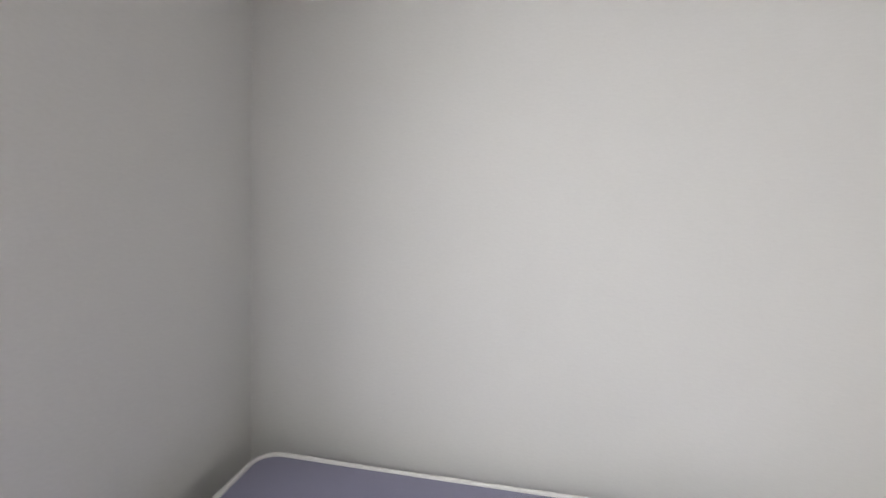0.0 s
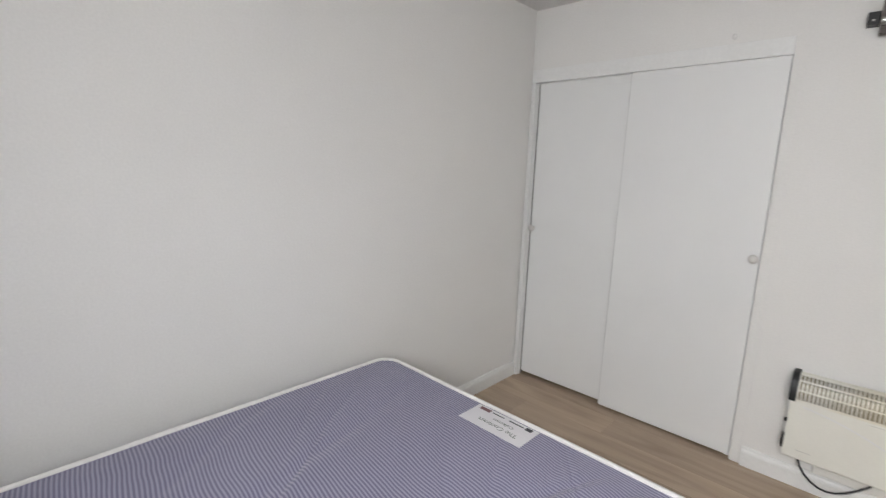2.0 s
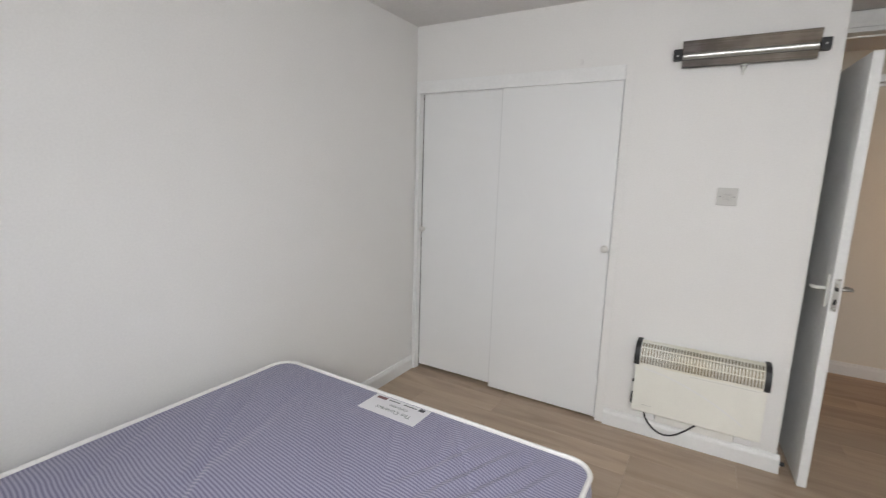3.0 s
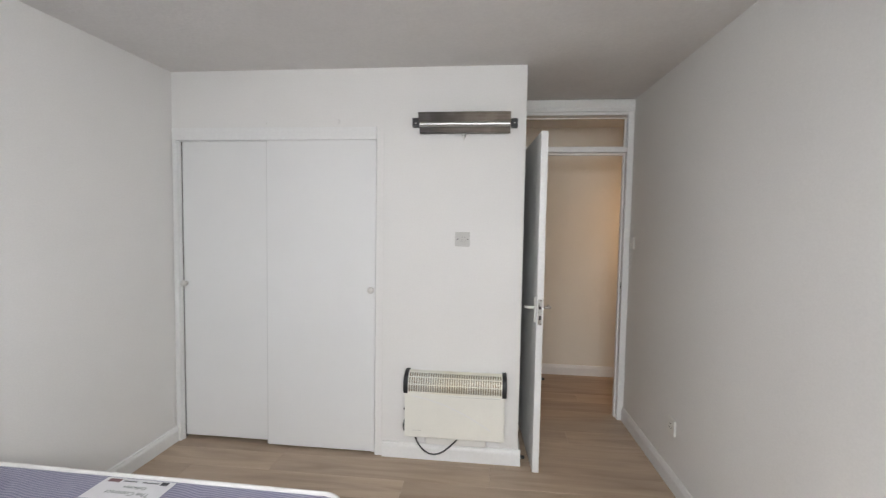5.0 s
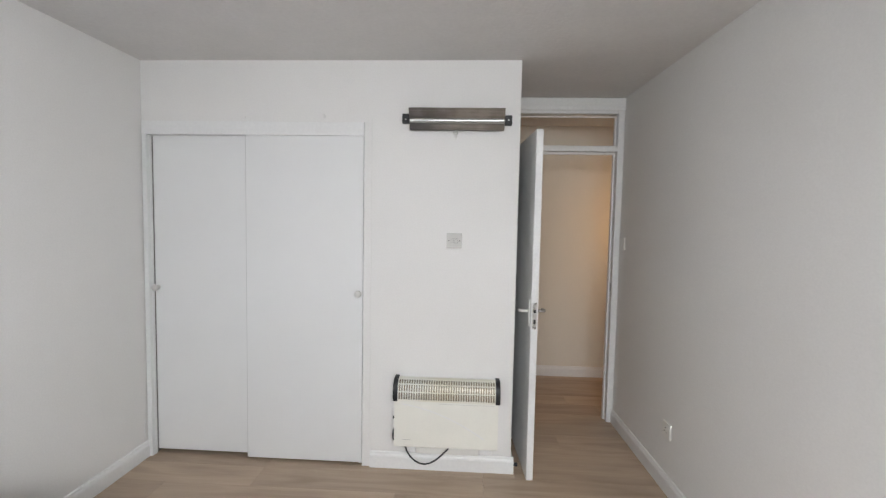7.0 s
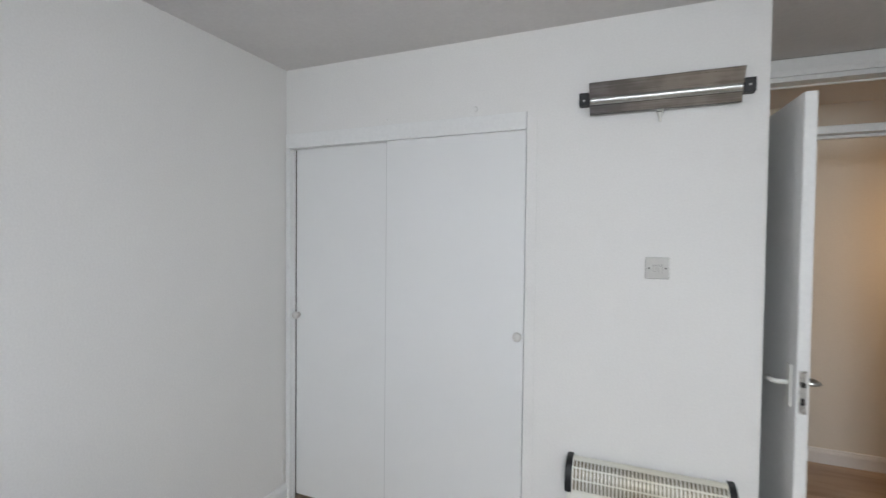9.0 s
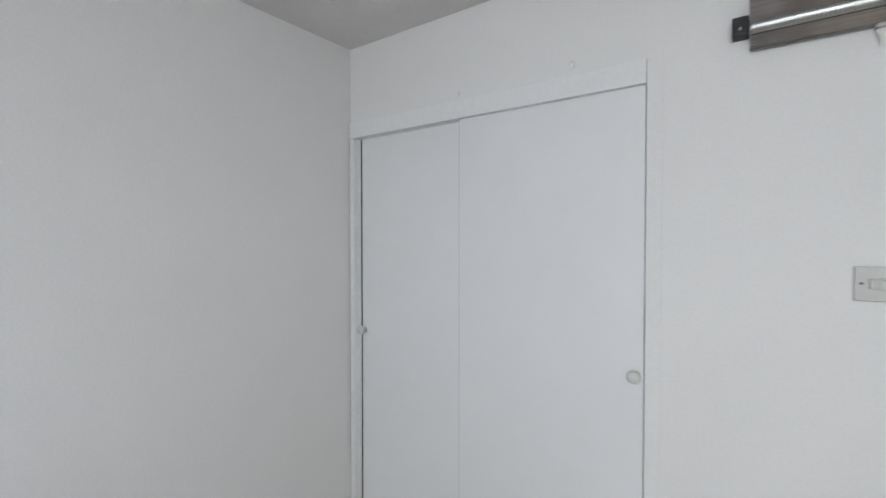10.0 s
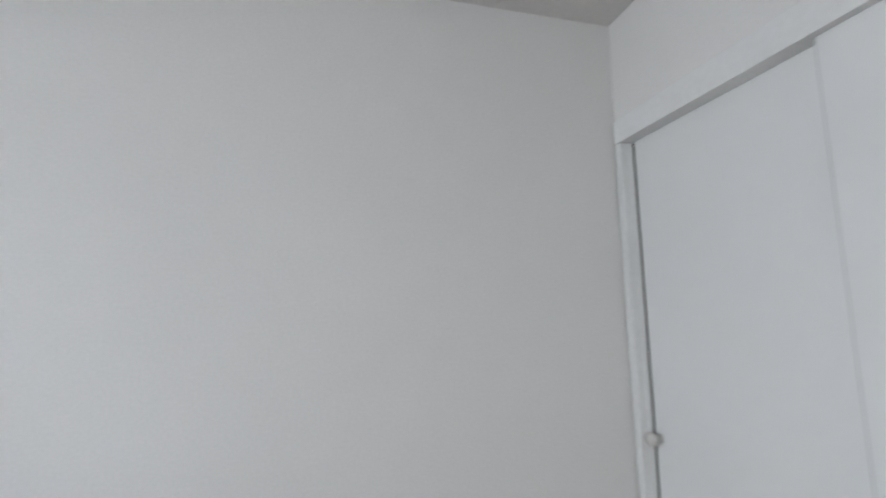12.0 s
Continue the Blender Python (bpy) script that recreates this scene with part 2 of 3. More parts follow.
def tube(bm, points, radius, sides=8, closed=False):
    pts = [Vector(p) for p in points]
    n = len(pts)
    rings = []
    side = None
    for i, p in enumerate(pts):
        a = pts[(i - 1) % n] if closed or i else p
        c = pts[(i + 1) % n] if closed or i < n - 1 else p
        d = (c - a).normalized()
        if side is None:
            side = d.orthogonal().normalized()
        side = (side - d * side.dot(d)).normalized()
        other = d.cross(side)
        rings.append([bm.verts.new(p + radius * (math.cos(2 * math.pi * k / sides) * side + math.sin(2 * math.pi * k / sides) * other)) for k in range(sides)])
    for i in range(n if closed else n - 1):
        r, s = rings[i], rings[(i + 1) % n]
        for k in range(sides):
            bm.faces.new((r[k], r[(k + 1) % sides], s[(k + 1) % sides], s[k]))
    if not closed:
        bm.faces.new(rings[0])
        bm.faces.new(rings[-1][::-1])
    return bm


def lathe(bm, profile, centre, axis, sides=20):
    """Turned shape: profile of (distance along the axis, radius)."""
    axis = Vector(axis).normalized()
    u = axis.orthogonal().normalized()
    w = axis.cross(u)
    rings = []
    for d, r in profile:
        c = Vector(centre) + axis * d
        rings.append([bm.verts.new(c + r * (math.cos(2 * math.pi * k / sides) * u + math.sin(2 * math.pi * k / sides) * w)) for k in range(sides)])
    for r, s in zip(rings, rings[1:]):
        for k in range(sides):
            bm.faces.new((r[k], r[(k + 1) % sides], s[(k + 1) % sides], s[k]))
    bm.faces.new(rings[0][::-1])
    bm.faces.new(rings[-1])
    return bm


# ---- the place ----
W, BACK, H = 3.07, -3.33, 2.375          # bedroom: x 0..W, y BACK..0
NIB, DOORY, T = 2.213, 0.768, 0.1         # projecting cupboard's corner, door wall, wall thickness
OX0, OX1, OZ = 0.033, 1.328, 1.950       # cupboard opening
DX0, DX1 = 2.240, 2.990                  # doorway between jambs
HALLY = 1.76                             # hall's far wall
HX0, HX1 = 1.2, 4.6                      # hall's ends
WX0, WX1, WZ0, WZ1, TS = 1.30, 2.80, 0.95, 2.28, 0.34   # window, and its wall's thickness

structure("wall_west", boxed(-T, 0, BACK - TS, DOORY, 0, H), WALL, "matt white emulsion bedroom wall beside the bed", "wall")


def east(y):
    """The east wall's face, a little out of square."""
    return W - 0.0285 * (y + 0.4)


bm = boxed(0, T, BACK - TS, DOORY + T, 0, H)
for v in bm.verts:
    v.co.x += east(v.co.y)
structure("wall_east", bm, WALL, "matt white emulsion bedroom wall with sockets", "wall")
bm = bmesh.new()
box(bm, 0, OX0 - 0.027, 0, T, 0, H)
box(bm, OX0 - 0.027, OX1 + 0.046, 0, T, 2.062, H)
box(bm, OX1 + 0.046, NIB, 0, T, 0, H)
structure("wall_north", bm, WALL, "white painted wall around the built-in cupboard", "wall")
structure("wall_cupboard_side", boxed(NIB - T, NIB, T, DOORY, 0, H), WALL, "white painted side of the built-in cupboard", "wall")
structure("wall_cupboard_back", boxed(0, NIB - T, 0.7, 0.74, 0, H), WALL, "plain white back of the built-in cupboard", "wall")
bm = bmesh.new()
box(bm, 0, WX0, BACK - TS, BACK, 0, H)
box(bm, WX1, W + 0.1, BACK - TS, BACK, 0, H)
box(bm, WX0, WX1, BACK - TS, BACK, 0, WZ0)
box(bm, WX0, WX1, BACK - TS, BACK, WZ1, H)
structure("wall_south", bm, WALL, "white painted window wall", "wall")
bm = bmesh.new()
box(bm, NIB - T, DX0 - 0.024, DOORY, DOORY + T, 0, H)
box(bm, DX1 + 0.038, W - 0.03, DOORY, DOORY + T, 0, H)
box(bm, DX0 - 0.024, DX1 + 0.038, DOORY, DOORY + T, 2.285, H)
box(bm, HX0, NIB - T, DOORY, DOORY + T, 0, H)
box(bm, W + T, HX1, DOORY, DOORY + T, 0, H)
structure("wall_door", bm, WALL, "white painted wall around the bedroom doorway", "wall")
structure("wall_hall", boxed(HX0, HX1, HALLY, HALLY + T, 0, H), HALLWALL, "warm-lit plain painted hall wall", "wall")
structure("wall_hall_west", boxed(HX0 - T, HX0, DOORY, HALLY + T, 0, H), HALLWALL, "plain end wall of the hall", "wall")
structure("wall_hall_east", boxed(HX1, HX1 + T, DOORY, HALLY + T, 0, H), HALLWALL, "plain end wall of the hall", "wall")
structure("ceiling", boxed(-T, W + 0.25, BACK - TS, DOORY + T, H, H + 0.12), CEIL, "off-white lightly stippled ceiling", "ceiling")
structure("ceiling_hall", boxed(HX0 - T, HX1 + T, DOORY + T, HALLY + T, H, H + 0.12), CEIL, "off-white hall ceiling", "ceiling")
floor = structure("floor", boxed(-T, W + 0.25, BACK - TS, DOORY + T, -0.12, -0.004), DARKIN, "grey-brown oak laminate plank floor", "floor")
floor_hall = structure("floor_hall", boxed(HX0 - T, HX1 + T, DOORY + T, HALLY + T, -0.12, -0.004), DARKIN, "grey-brown oak laminate hall floor", "floor")
bm = bmesh.new()
bmesh.ops.create_circle(bm, cap_ends=True, radius=3000, segments=64)
for v in bm.verts:
    v.co.z = -0.125
structure("ground", bm, GROUND, "grass ground outside the window", "ground")

# window in the unseen wall behind the camera
window = tagged(new("window_1"), "white plastic framed bedroom window", "window", kind="structure")
bm = bmesh.new()
for x in (WX0, (WX0 + WX1) / 2 - 0.035, WX1 - 0.07):
    box(bm, x, x + 0.07, BACK - 0.17, BACK - 0.11, WZ0, WZ1, bevel=0.006)
for z in (WZ0, WZ1 - 0.07):
    box(bm, WX0 + 0.002, WX1 - 0.002, BACK - 0.168, BACK - 0.112, z, z + 0.07, bevel=0.006)
part("window_frame", bm, PLASTIC, window)
for x0, x1 in ((WX0 + 0.06, (WX0 + WX1) / 2 - 0.03), ((WX0 + WX1) / 2 + 0.03, WX1 - 0.06)):
    pane = part("pane", boxed(x0, x1, BACK - 0.148, BACK - 0.142, WZ0 + 0.06, WZ1 - 0.06), GLASS, window)
    pane.visible_shadow = False
part("window_sill", boxed(WX0 + 0.002, WX1 - 0.002, BACK - 0.10, BACK + 0.06, WZ0 - 0.03, WZ0 - 0.002, bevel=0.008), GLOSS, window)

# skirting boards: plain board with a rounded, stepped top
SKIRT = [(0, 0), (0.016, 0), (0.016, 0.068), (0.0135, 0.078), (0.009, 0.086), (0.008, 0.093), (0.004, 0.097), (0, 0.098)]


def skirting(name, start, along, right, label="white gloss skirting board along the wall"):
    bm = extrude_profile(bmesh.new(), SKIRT, start, along, right, (0, 0, 1))
    return structure(name, bm, GLOSS, label, "skirting")


skirting("baseboard_west", (0, BACK, 0), (0, -BACK - 0.004, 0), (1, 0, 0))
skirting("baseboard_east", (east(BACK), BACK, 0), (east(DOORY) - east(BACK), DOORY - BACK - 0.010, 0), (-1, 0, 0))
skirting("baseboard_north", (OX1 + 0.049, 0, 0), (NIB - OX1 - 0.049 + 0.016, 0, 0), (0, -1, 0))
skirting("baseboard_cupboard_side", (NIB, 0.002, 0), (0, DOORY - 0.024, 0), (1, 0, 0))
skirting("baseboard_south", (0.018, BACK, 0), (W - 0.036, 0, 0), (0, 1, 0))
skirting("baseboard_hall", (HX0, HALLY, 0), (HX1 - HX0, 0, 0), (0, -1, 0), "white gloss skirting board in the hall")

# ---- built-in cupboard with two sliding doors ----
trim = tagged(new("trim_cupboard"), "white painted frame around the cupboard opening", "door frame", kind="structure")
part("head_board", boxed(0.008, OX1, -0.014, T, OZ, 2.026, bevel=0.002), GLOSS, trim)
part("head_trim", boxed(0.006, OX1 + 0.046, -0.0012, T, 2.0275, 2.062, bevel=0.0008), WALL, trim)
part("jamb", boxed(0.006, OX0, -0.010, 0.030, 0, OZ - 0.001, bevel=0.002), GLOSS, trim)
part("jamb_lip", boxed(OX0 + 0.0001, OX0 + 0.0040, 0.018, 0.033, 0, OZ - 0.001, bevel=0.001), GLOSS, trim)
# white backing strip added behind the right door's edge to lighten its gap
part("door_stop", boxed(OX1 - 0.030, OX1 + 0.0001, 0.030, 0.050, 0, OZ - 0.001, bevel=0.001), GLOSS, trim)
# dark board added behind the jamb, so the left door's gap reads as shade
part("lining", boxed(0.0065, OX0 - 0.004, 0.0305, 0.66, 0, OZ - 0.001), GAPSHADE, trim, "dark board added to shade the door gap")
part("jamb", boxed(OX1 + 0.0002, OX1 + 0.046, -0.0022, T, 0, 2.0272, bevel=0.0008), WALL, trim)

run = [(0.0005, -0.030 + 0.004 * math.sin(0.9 * i), 0.125 + 0.011 * i) for i in range(11)]
part("paint_run", tube(bmesh.new(), run, 0.0035, 8), GLOSS, trim, "thick paint run beside the frame", smooth=True)


def sliding_door(x0, x1, y, z0, knob_x, label):
    door = thing("sliding_door", ((x0 + x1) / 2, y, z0), label, "door", "sliding cupboard doors")
    h = OZ + 0.02 - z0
    part("panel", boxed(-(x1 - x0) / 2, (x1 - x0) / 2, 0, 0.018, 0, h, bevel=0.004, segments=3), DOORWHITE, door)
    part("edge_lipping", boxed(-(x1 - x0) / 2 - 0.002, -(x1 - x0) / 2 + 0.0035, 0.0006, 0.0174, 0.004, h - 0.004, bevel=0.001), LIPPING, door, "grey edge lipping")
    part("knob", lathe(bmesh.new(), [(0, 0.014), (0.004, 0.012), (0.012, 0.011), (0.017, 0.015), (0.022, 0.0195), (0.028, 0.0212), (0.034, 0.0197), (0.038, 0.0155), (0.041, 0.009), (0.042, 0.001)],
                              (knob_x - (x0 + x1) / 2, 0, 1.039 - z0), (0, -1, 0), 24), KNOB, door, "round off-white knob", smooth=True)
    return door


sliding_door(OX0 + 0.0085, 0.66, 0.036, 0.026, 0.057, "white flat sliding cupboard door with a round knob, behind the other")
sliding_door(0.623, OX1 - 0.0050, 0.008, 0.014, 1.301, "white flat sliding cupboard door with a round knob, in front")

# ---- doorway: frame, transom light, open door ----
frame_ob = tagged(new("trim_doorway"), "white gloss door frame with a glazed transom above", "door frame", kind="structure")
part("jamb", boxed(DX0 - 0.0235, DX0, 0.70, DOORY + T + 0.006, 0, 2.285, bevel=0.003), GLOSS, frame_ob)
part("jamb", boxed(DX1, DX1 + 0.038, DOORY - 0.012, DOORY + T + 0.006, 0, 2.285, bevel=0.003), GLOSS, frame_ob)
part("head", boxed(DX0, DX1, DOORY - 0.006, DOORY + T + 0.006, 2.262, 2.285, bevel=0.003), GLOSS, frame_ob)
part("transom_bar", boxed(DX0, DX1, DOORY - 0.006, DOORY + T + 0.006, 1.994, 2.030, bevel=0.004), GLOSS, frame_ob)
for x0, x1 in ((DX0, DX0 + 0.012), (DX1 - 0.012, DX1)):
    part("door_stop", boxed(x0, x1, DOORY + 0.04, DOORY + 0.075, 0, 1.993, bevel=0.002), GLOSS, frame_ob)
part("door_stop", boxed(DX0 + 0.012, DX1 - 0.012, DOORY + 0.04, DOORY + 0.075, 1.978, 1.993, bevel=0.002), GLOSS, frame_ob)
pane = part("pane", boxed(DX0 + 0.002, DX1 - 0.002, DOORY + 0.05, DOORY + 0.054, 2.032, 2.248), GLASS, frame_ob, "clear transom pane")
pane.visible_shadow = False
for z0, z1 in ((2.031, 2.040), (2.241, 2.250)):
    part("glazing_bead", boxed(DX0 + 0.012, DX1 - 0.012, DOORY + 0.03, DOORY + 0.046, z0, z1, bevel=0.003), GLOSS, frame_ob)
for x0, x1 in ((DX0, DX0 + 0.012), (DX1 - 0.012, DX1)):
    part("glazing_bead", boxed(x0, x1, DOORY + 0.03, DOORY + 0.046, 2.031, 2.250, bevel=0.003), GLOSS, frame_ob)
ARCH = [(0, 0), (0.085, 0), (0.085, 0.010), (0.080, 0.016), (0.024, 0.018), (0.010, 0.013), (0, 0.010)]
part("architrave", extrude_profile(bmesh.new(), ARCH, (NIB + 0.002, DOORY - 0.001, 2.287), (east(DOORY) - NIB - 0.004, 0, 0), (0, 0, 1), (0, -1, 0)), GLOSS, frame_ob)
part("strike_plate", boxed(DX1 - 0.002, DX1 + 0.001, DOORY + 0.006, DOORY + 0.028, 0.94, 1.04), STEEL, frame_ob, "steel strike plate")
part("latch_hole", boxed(DX1 - 0.003, DX1 + 0.001, DOORY + 0.010, DOORY + 0.024, 0.985, 1.02), BLACK, frame_ob)

LTH = 0.038
HINGE = (2.262, 0.700)
FREE = (2.314, -0.078)
turn = math.degrees(math.atan2(FREE[1] - HINGE[1], FREE[0] - HINGE[0]))
LEAF = math.hypot(FREE[1] - HINGE[1], FREE[0] - HINGE[0])
door = thing("door_1", (0, 0, 0), "white flush bedroom door standing open into the room", "door", kind="structure")
door.matrix_world = pose(*HINGE, 0.004, 0, 0, turn)
# local x runs along the leaf from the hinge, local y across its thickness
part("leaf", boxed(0, LEAF, -LTH / 2, LTH / 2, 0, 1.980, bevel=0.002), GLOSS, door)
part("latch_plate", boxed(LEAF - 0.001, LEAF + 0.0015, -0.011, 0.011, 0.875, 1.025, bevel=0.0005), STEEL, door, "satin steel latch plate")
part("latch_bolt", boxed(LEAF, LEAF + 0.009, -0.006, 0.006, 0.968, 0.984, bevel=0.002), DARKIN, door)
part("keyhole_bolt", boxed(LEAF, LEAF + 0.0035, -0.005, 0.005, 0.905, 0.93, bevel=0.001), BLACK, door)
for s, mat, lab in ((-1, PLASTIC, "white lever handle on a long plate"), (1, STEEL, "satin steel lever handle")):
    handle = part("handle", boxed(LEAF - 0.075, LEAF - 0.035, min(s * LTH / 2, s * (LTH / 2 + 0.007)), max(s * LTH / 2, s * (LTH / 2 + 0.007)), 0.885, 1.035, bevel=0.003), mat, door, lab)
    y = s * (LTH / 2 + 0.004)
    part("lever", tube(bmesh.new(), [(LEAF - 0.055, y, 0.968), (LEAF - 0.055, y + s * 0.036, 0.968), (LEAF - 0.062, y + s * 0.046, 0.968), (LEAF - 0.080, y + s * 0.049, 0.967), (LEAF - 0.125, y + s * 0.045, 0.964)], 0.0085, 10), mat, handle, smooth=True)
for z in (0.22, 1.72):
    part("hinge", lathe(bmesh.new(), [(0, 0.006), (0.09, 0.006)], (0.0, LTH / 2 + 0.004, z), (0, 0, 1), 10), STEEL, door)

stop = thing("door_stop_buffer", (NIB + 0.016, 0.045, 0.028), "small black rubber door stop on the skirting board", "door stop")
part("body", lathe(bmesh.new(), [(0, 0.014), (0.004, 0.014), (0.006, 0.011), (0.020, 0.010), (0.022, 0.012), (0.028, 0.011), (0.030, 0.006)], (0, 0, 0), (1, 0, 0), 14), RUBBER, stop, smooth=True)

hall_stop = thing("floor_door_stop", (2.505, 1.57, 0), "small black rubber door stop on the hall floor", "door stop")
part("post", lathe(bmesh.new(), [(0, 0.020), (0.006, 0.020), (0.010, 0.013), (0.070, 0.011), (0.092, 0.012), (0.098, 0.008)], (0, 0, 0), (0, 0, 1), 14), RUBBER, hall_stop, smooth=True)
part("foot", boxed(-0.014, 0.040, -0.014, 0.014, 0, 0.016, bevel=0.004), RUBBER, hall_stop)

# ---- convector heater ----
HC = (1.529, 2.133)
heater = thing("convector_heater", ((HC[0] + HC[1]) / 2, 0, 0.176), "cream metal wall convector heater with black end caps", "heater")
hw, hh, hd, hs = (HC[1] - HC[0]) / 2, 0.386, 0.095, 0.269     # half width, height, depth, where the grille begins
bm = extrude_profile(bmesh.new(), [(0.018, 0.0), (hd - 0.004, 0), (hd, 0.004), (hd, hs), (hd - 0.004, hs + 0.002), (0.018, hs + 0.002)], (-hw + 0.006, 0, 0), (2 * hw - 0.012, 0, 0), (0, -1, 0), (0, 0, 1))
part("body", bm, CREAM, heater)


def hood(a):
    """Profile of the rounded top: from the front edge up and over to the wall."""
    return 0.018 + (hd - 0.018) * math.cos(a) ** 0.72, hs + (hh - hs) * math.sin(a) ** 0.85


def hood_band(bm, x0, x1, a0, a1, steps, inner=0.004):
    pts = [hood(a0 + (a1 - a0) * i / steps) for i in range(steps + 1)]
    low = [(0.018 + (d - 0.018) * (1 - inner / 0.07), hs + (z - hs) * (1 - inner / 0.13)) for d, z in pts]
    prof = pts + low[::-1]
    extrude_profile(bm, prof, (x0, 0, 0), (x1 - x0, 0, 0), (0, -1, 0), (0, 0, 1))


A90 = math.pi / 2
bm = bmesh.new()
gx0, gx1 = -hw + 0.022, hw - 0.022
for a0, a1 in ((0.0, 0.05), (0.365, 0.415), (0.83, 0.90), (1.28, A90)):
    hood_band(bm, gx0, gx1, a0, a1, 2)
part("grille_rail", bm, SCORCH, heater, "cream grille with a scorched patch")
bm = bmesh.new()
ribs = 39
for i in range(ribs + 1):
    x = gx0 + 0.004 + (gx1 - gx0 - 0.008) * i / ribs
    hood_band(bm, x - 0.0028, x + 0.0028, 0.02, A90 - 0.02, 9, 0.005)
tagged(part("grille", bm, SCORCH, heater), kind="stuff")
liner = [(0.019 + (d - 0.019) * 0.80, hs + 0.002 + (z - hs) * 0.84) for d, z in (hood(A90 * i / 8) for i in range(9))] + [(0.019, hs + 0.002)]
part("inner_liner", extrude_profile(bmesh.new(), liner, (gx0, 0, 0), (gx1 - gx0, 0, 0), (0, -1, 0), (0, 0, 1)), LINER, heater)
for s in (-1, 1):
    bm = bmesh.new()
    x0, x1 = (-hw - 0.004, -hw + 0.0225) if s < 0 else (hw - 0.0225, hw + 0.004)
    prof = [(0.0, hs - 0.002)] + [(d + 0.003 if d > 0.02 else 0.0, z + 0.003) for d, z in (hood(A90 * i / 10) for i in range(11))]
    prof[1] = (hd + 0.003, hs - 0.002)
    extrude_profile(bm, prof, (x0, 0, 0), (x1 - x0, 0, 0), (0, -1, 0), (0, 0, 1))
    rim = [e for e in bm.edges if all(abs(v.co.x - (x0 if s < 0 else x1)) < 1e-5 for v in e.verts) and max(v.co.z for v in e.verts) > hs]
    bmesh.ops.bevel(bm, geom=rim, offset=0.007, segments=3, affect="EDGES", profile=0.5)
    part("end_cap", bm, BLACK, heater, "black plastic end cap")
    part("wall_bracket", boxed(s * 0.2 - 0.02, s * 0.2 + 0.02, -0.019, -0.0005, 0.02, 0.3), GREYSTEEL, heater)
for z, r in ((0.055, 0.036), (0.155, 0.010)):
    part("control_knob", lathe(bmesh.new(), [(0, r), (0.009, r * 0.95), (0.013, r * 0.7), (0.014, r * 0.3)], (-hw + 0.0065, -0.055, z), (-1, 0, 0), 20), BLACK, heater, "black side control knob")
part("maker_mark", boxed(-hw + 0.055, -hw + 0.105, -hd - 0.0006, -hd + 0.001, 0.042, 0.0445), GREYSTEEL, heater)
part("panel_seam", boxed(-0.035, hw - 0.028, -hd - 0.0006, -hd + 0.001, hs - 0.0110, hs - 0.0095), GREYSTEEL, heater, "thin dark seam under the grille")
# curved sheen on the front panel, built in as a slightly raised white streak
streak = [(-hw + 0.05 + 0.47 * i / 12, -hd + 0.0116, 0.252 - 0.06 * i / 12 - 0.13 * (i / 12) ** 2) for i in range(13)]
part("scuff_mark", tube(bmesh.new(), streak, 0.012, 32), GLOSS, heater, "pale curved streak standing in for a sheen")
cable = [(-0.236, -0.05, 0.02), (-0.235, -0.055, -0.015), (-0.225, -0.056, -0.045), (-0.205, -0.056, -0.076), (-0.178, -0.055, -0.101), (-0.150, -0.054, -0.116),
         (-0.122, -0.053, -0.120), (-0.092, -0.052, -0.114), (-0.060, -0.050, -0.096), (-0.028, -0.048, -0.069), (0.004, -0.045, -0.037), (0.030, -0.040, -0.008), (0.045, -0.035, 0.02)]
part("power_cable", tube(bmesh.new(), cable, 0.0048, 8), RUBBER, heater, "black power cable hanging in a loop", smooth=True)

box_ob = thing("socket_box", (1.85, 0, 0.135), "flat white painted plate on the wall under the heater", "wall plate")
part("plate", boxed(-0.196, 0.172, -0.030, 0, -0.028, 0.09, bevel=0.003), PLASTIC, box_ob)
for x0, x1 in ((-0.262, -0.200), (0.176, 0.250)):
    part("cover_strip", boxed(x0, x1, -0.022, 0, -0.026, 0.09, bevel=0.003), GLOSS, box_ob)

# ---- radiant bar heater ----
bar = thing("bar_heater", (1.857, 0, 2.04), "dulled chrome radiant bar heater on black brackets", "heater")
bl = 0.265
outer = [(0.092, 0.050), (0.090, 0.052), (0.056, 0.002), (0.036, -0.001), (0.032, -0.006), (0.036, -0.012), (0.050, -0.016), (0.026, -0.056), (0.028, -0.060)]
prof = outer + [(d - 0.004, z) for d, z in outer[::-1]]
part("reflector", extrude_profile(bmesh.new(), prof, (-bl, 0, 0), (2 * bl, 0, 0), (0, -1, 0), (0, 0, 1)), REFLECT, bar)
part("back_plate", boxed(-bl + 0.02, bl - 0.02, -0.032, 0, -0.030, 0.020), DARKIN, bar)
def guard(a, grow=0.0):
    """Half-round front over the element."""
    return 0.042 + (0.017 + grow) * math.cos(radians(a)), -0.008 + (0.017 + grow) * math.sin(radians(a))


strip = [guard(a) for a in range(84, -85, -12)]
part("element_cover", extrude_profile(bmesh.new(), strip + [(d - 0.002, z) for d, z in strip[::-1]], (-bl + 0.003, 0, 0), (2 * bl - 0.006, 0, 0), (0, -1, 0), (0, 0, 1)), BRIGHT, bar, "bright ribbed half-round chrome front")
bm = bmesh.new()
for i in range(60):
    x = -bl + 0.006 + (2 * bl - 0.012) * i / 59
    tube(bm, [(x, -d, z) for d, z in (guard(a, 0.0004) for a in range(75, -76, -25))], 0.0006, 4)
for a in (84, -84):
    d, z = guard(a, 0.001)
    tube(bm, [(-bl + 0.004, -d, z), (bl - 0.004, -d, z)], 0.0013, 6)
tagged(part("guard_grid", bm, DARKIN, bar), kind="stuff")
